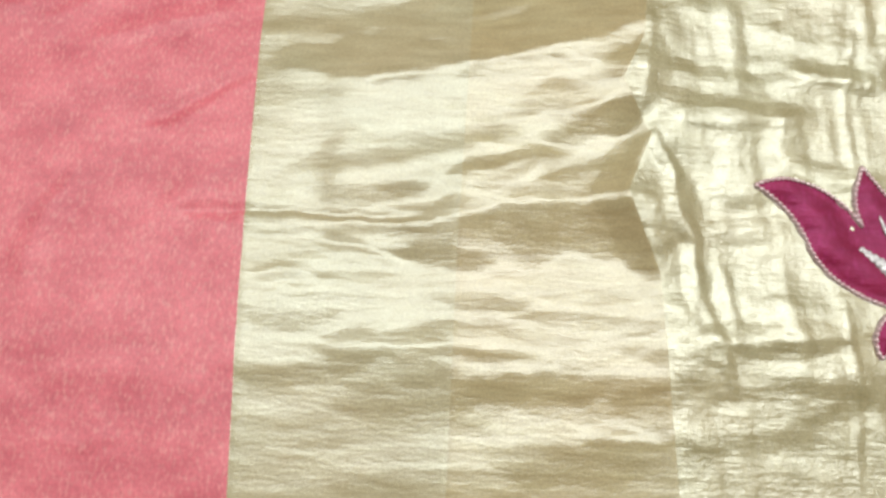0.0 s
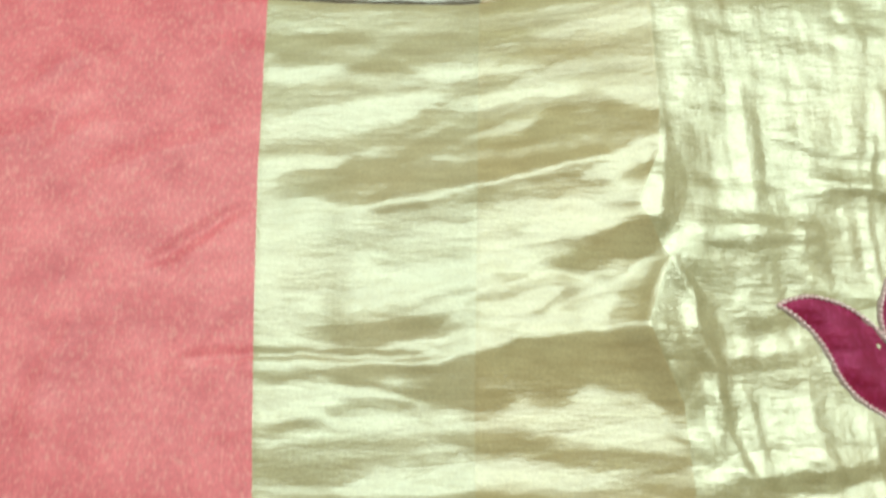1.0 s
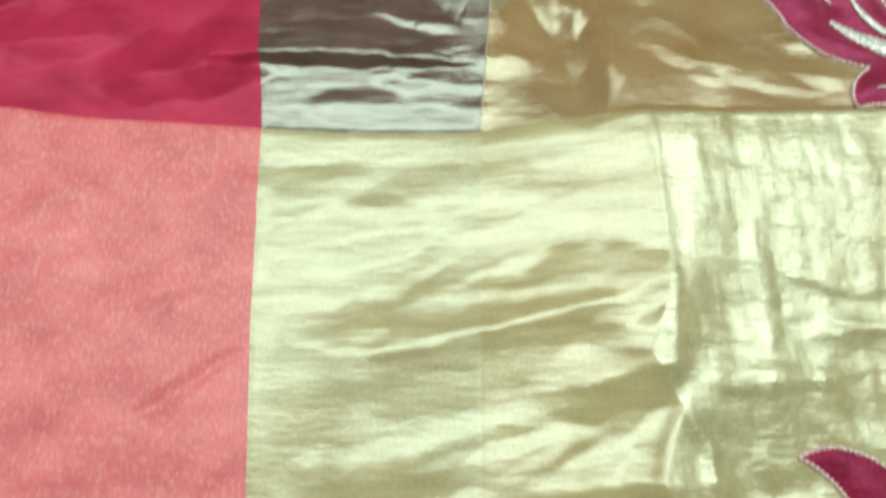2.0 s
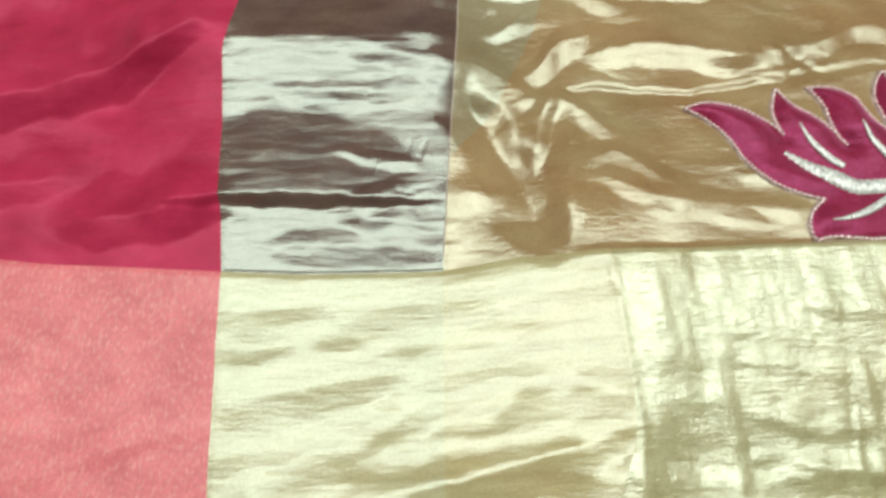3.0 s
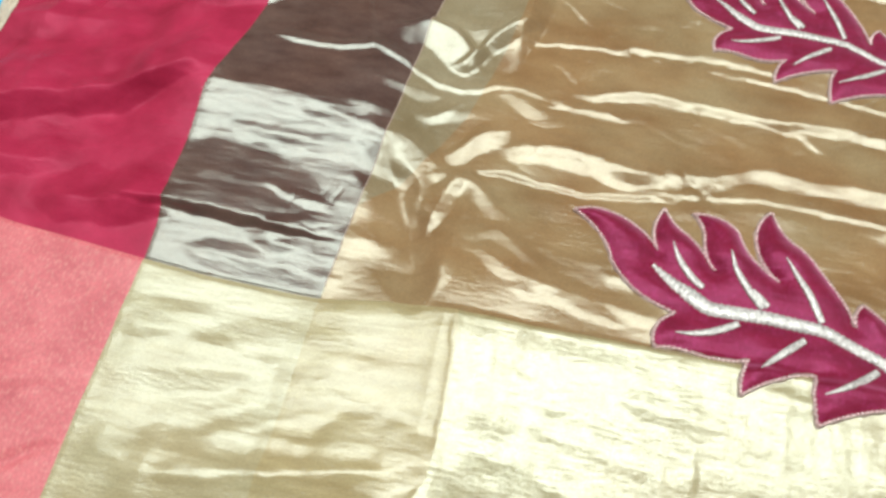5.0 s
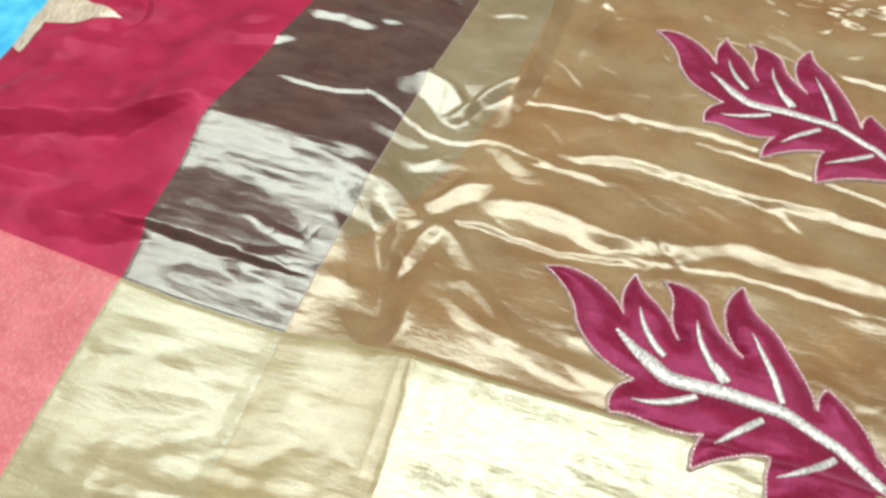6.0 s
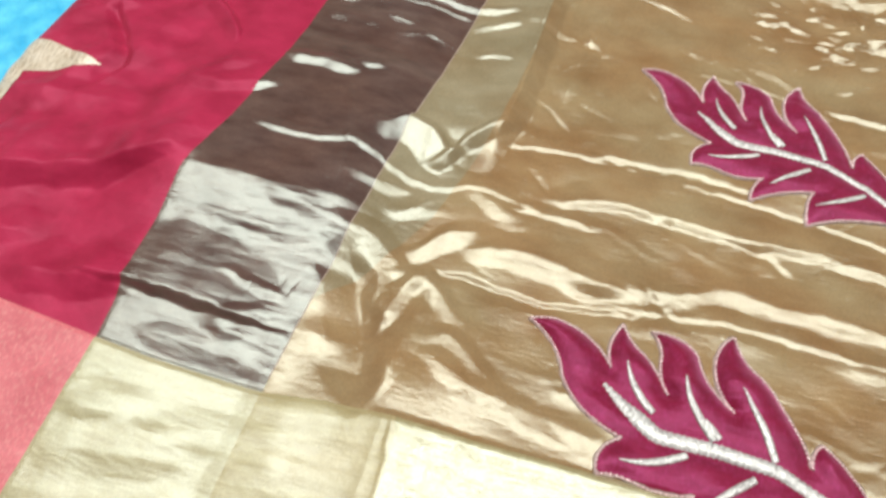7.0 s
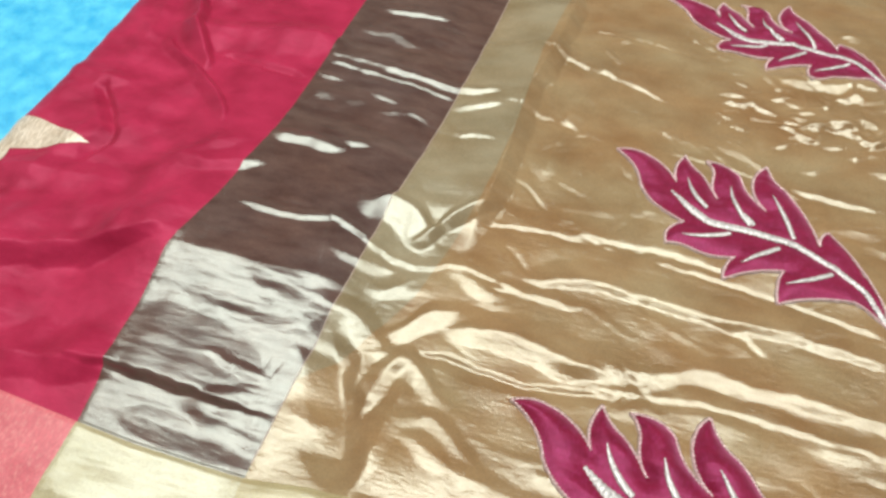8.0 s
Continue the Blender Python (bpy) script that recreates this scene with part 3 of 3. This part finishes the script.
sheet("silver_border", edge_pink, edge_band, 0.0, DOWN, M_SILVER_PALE, saree, "pale silvery tissue border with streaky creases", lip=0.001)
sheet("pale_border", edge_band, crease, 0.0, DOWN, M_PALE, saree, "pale gold tissue border with streaky creases", lip=0.001)
sheet("crinkled_panel", crease, const(FAR), 0.0, DOWN, M_CRINKLE, saree, "crinkled pale gold tissue cloth", lip=0.001)

# leaf applique: arcs of the outline as (bend, end), from the tip round
ARCS = [
    ((0.012, 0.006), (0.022, 0.003)), ((0.040, -0.001), (0.051, -0.018)), ((0.045, -0.004), (0.054, 0.012)),
    ((0.059, 0.001), (0.068, -0.005)), ((0.075, -0.012), (0.084, -0.026)), ((0.077, -0.018), (0.078, -0.004)), ((0.078, 0.006), (0.071, 0.011)),
    ((0.090, 0.014), (0.098, 0.003)), ((0.102, -0.016), (0.120, -0.026)), ((0.109, -0.018), (0.108, -0.002)), ((0.108, 0.014), (0.117, 0.021)),
    ((0.122, 0.006), (0.134, -0.001)), ((0.150, -0.018), (0.161, -0.046)), ((0.160, -0.036), (0.166, -0.032)), ((0.193, -0.050), (0.214, -0.108)),
    ((0.200, -0.094), (0.186, -0.090)), ((0.160, -0.093), (0.136, -0.108)), ((0.132, -0.090), (0.137, -0.080)),
    ((0.113, -0.086), (0.097, -0.100)), ((0.096, -0.085), (0.103, -0.078)), ((0.084, -0.085), (0.072, -0.080)), ((0.060, -0.077), (0.053, -0.081)),
    ((0.048, -0.066), (0.063, -0.058)), ((0.034, -0.050), (0.025, -0.030)), ((0.020, -0.010), (0.0, 0.0)),
]
STEM = [(0.049, -0.029), (0.063, -0.041), (0.080, -0.052), (0.111, -0.051), (0.142, -0.053), (0.172, -0.064), (0.192, -0.078), (0.214, -0.108)]
VEINS = [
    ((0.059, -0.013), (0.064, -0.030), (0.078, -0.040)), ((0.091, -0.014), (0.094, -0.032), (0.111, -0.047)),
    ((0.122, -0.012), (0.133, -0.028), (0.142, -0.050)), ((0.063, -0.070), (0.080, -0.070), (0.098, -0.057)),
    ((0.107, -0.083), (0.117, -0.074), (0.133, -0.060)), ((0.139, -0.091), (0.155, -0.084), (0.171, -0.070)),
    ((0.104, -0.036), (0.107, -0.040), (0.113, -0.045)),
]


def leaf(x, y, sx=1.0, sy=1.0, turn=0.0, thick=1.0, loft=0.13):
    """A satin leaf sewn on the cloth, its tip at (x, y), with a corded outline, a stem and veins."""
    from mathutils import geometry
    c, s = math.cos(radians(turn)), math.sin(radians(turn))

    def put(p):
        p = np.asarray(p, float) * (sx, sy)
        return np.stack([x + c * p[..., 0] - s * p[..., 1], y + s * p[..., 0] + c * p[..., 1]], -1)

    start, line = (0.0, 0.0), []
    for bend, end in ARCS:
        n = max(5, int(math.dist(start, end) / 0.0018))
        line.append(bezier(start, bend, end, n))
        start = end
    outline = put(np.concatenate(line))
    lo, hi = outline.min(0), outline.max(0)
    step = 0.0024
    gx, gy = np.meshgrid(np.arange(lo[0], hi[0], step), np.arange(lo[1], hi[1], step))
    pts = np.stack([gx.ravel(), gy.ravel()], 1)
    gap = np.min(np.linalg.norm(pts[:, None] - outline[None], axis=2), axis=1)
    pts = pts[gap > step * 0.6]
    allp = np.concatenate([outline, pts])
    n = len(outline)
    vs, _, fs, *_ = geometry.delaunay_2d_cdt([Vector(p) for p in allp], [(k, (k + 1) % n) for k in range(n)], [list(range(n))], 1, 1e-7)
    v2 = np.array([tuple(v) for v in vs])
    spine = put(smooth_line(STEM, 60))

    def top(px, py):
        p = np.stack([px, py], -1)
        edge = np.min(np.linalg.norm(p[:, None] - outline[None], axis=2), axis=1)
        rib = np.min(np.linalg.norm(p[:, None] - spine[None], axis=2), axis=1)
        puff = 0.0044 * (1 - np.exp(-edge / 0.006)) - 0.0040 * np.exp(-rib / 0.018)
        near = spine[np.argmin(np.linalg.norm(p[:, None] - spine[None], axis=2), axis=1)]
        puff = puff + loft * np.clip(p[:, 1] - near[:, 1], 0, 0.035) * (1 - np.exp(-edge / 0.005))
        return surface(px, py) + 0.0003 + np.maximum(puff, 0) + ripples(px, py, RIPPLE_SOFT, 0.035)

    z = top(v2[:, 0], v2[:, 1])
    fs = np.array([f for f in fs if len(f) == 3])
    me = mesh_from("leaf_applique", np.concatenate([v2, z[:, None]], 1), fs, M_LEAF)
    ob = part("leaf_applique", me, saree, "magenta satin leaf applique with a corded edge")
    k = np.arange(3 * n)
    fine = np.stack([np.interp(k / 3, np.arange(n + 1), np.append(outline[:, a], outline[0, a])) for a in (0, 1)], 1)
    tube("outline_cord", fine, 0.0007 + 0.0004 * np.sin(k * 1.5), M_CORD, ob, "silvery pink cord", closed=True, sides=6, lift=0.0005, base=top)
    tube("edging", fine, 0.0015 + 0.0004 * np.sin(k * 0.37) * np.sin(k * 0.11), M_EDGING, ob, "grey-pink stitched edging", flat=0.2, closed=True, sides=6)
    u = np.linspace(0, 1, 300)
    tube("stem", put(smooth_line(STEM, 300)), 0.0053 * thick * np.clip(u * 6 + 0.2, 0, 1) * (1 - 0.5 * u) + 0.00035 * np.sin(np.arange(300) * 1.25), M_STITCH, ob,
         "white satin-stitched stem", flat=0.4, sides=10, lift=0.0004, base=top)
    for a, b, d in VEINS:
        vein = put(bezier(a, b, d, 34))
        u = np.linspace(0, 1, 34)
        tube("vein", vein, 0.0022 * math.sqrt(thick) * np.sin(np.pi * (0.03 + 0.64 * u)) ** 0.9 + 0.0001 * np.sin(np.arange(34) * 2.4), M_STITCH, ob,
             "white satin-stitched vein", flat=0.5, sides=8, lift=0.0003, base=top)
    return ob


leaf(0.248, -0.165, loft=-0.08)
leaf(0.248, 0.083)
leaf(0.282, 0.307, 0.95, 0.92, -4, 0.68, 0.07)
leaf(0.303, 0.506, 0.91, 0.74, 0.0, 0.6, 0.07)

# gold motif at the free edge of the crimson cloth
MOTIF = [((-0.165, 0.216), (-0.117, 0.202)), ((-0.142, 0.188), (-0.174, 0.181)), ((-0.171, 0.160), (-0.174, 0.148)), ((-0.182, 0.150), (-0.192, 0.158)),
         ((-0.192, 0.190), (-0.190, 0.217))]


def motif():
    from mathutils import geometry
    start, line = (-0.190, 0.217), []
    for bend, end in MOTIF:
        line.append(bezier(start, bend, end, 16))
        start = end
    outline = np.concatenate(line)
    n = len(outline)
    gx, gy = np.meshgrid(np.arange(-0.192, -0.12, 0.0025), np.arange(0.145, 0.225, 0.0025))
    pts = np.stack([gx.ravel(), gy.ravel()], 1)
    gap = np.min(np.linalg.norm(pts[:, None] - outline[None], axis=2), axis=1)
    allp = np.concatenate([outline, pts[gap > 0.0015]])
    vs, _, fs, *_ = geometry.delaunay_2d_cdt([Vector(p) for p in allp], [(k, (k + 1) % n) for k in range(n)], [list(range(n))], 1, 1e-7)
    v2 = np.array([tuple(v) for v in vs])
    z = surface(v2[:, 0], v2[:, 1]) + 0.0004
    part("zari_motif", mesh_from("zari_motif", np.concatenate([v2, z[:, None]], 1), np.array([f for f in fs if len(f) == 3]), M_ZARI), saree,
         "woven gold thread motif with pointed tips")


motif()

# stitching along the seam and the border's join
sx = np.linspace(0.002, 0.112, 160)
tube("seam_thread", np.stack([sx, seam(sx) + 0.0012], 1), 0.00035, M_THREAD, saree, "dark seam thread", sides=5, lift=-0.0004)
by = np.linspace(0.004, 0.6, 400)
tube("border_thread", np.stack([edge_band(by) + 0.0004, by], 1), 0.0004, M_EDGING, saree, "thin mauve join thread", sides=5, lift=-0.0001)
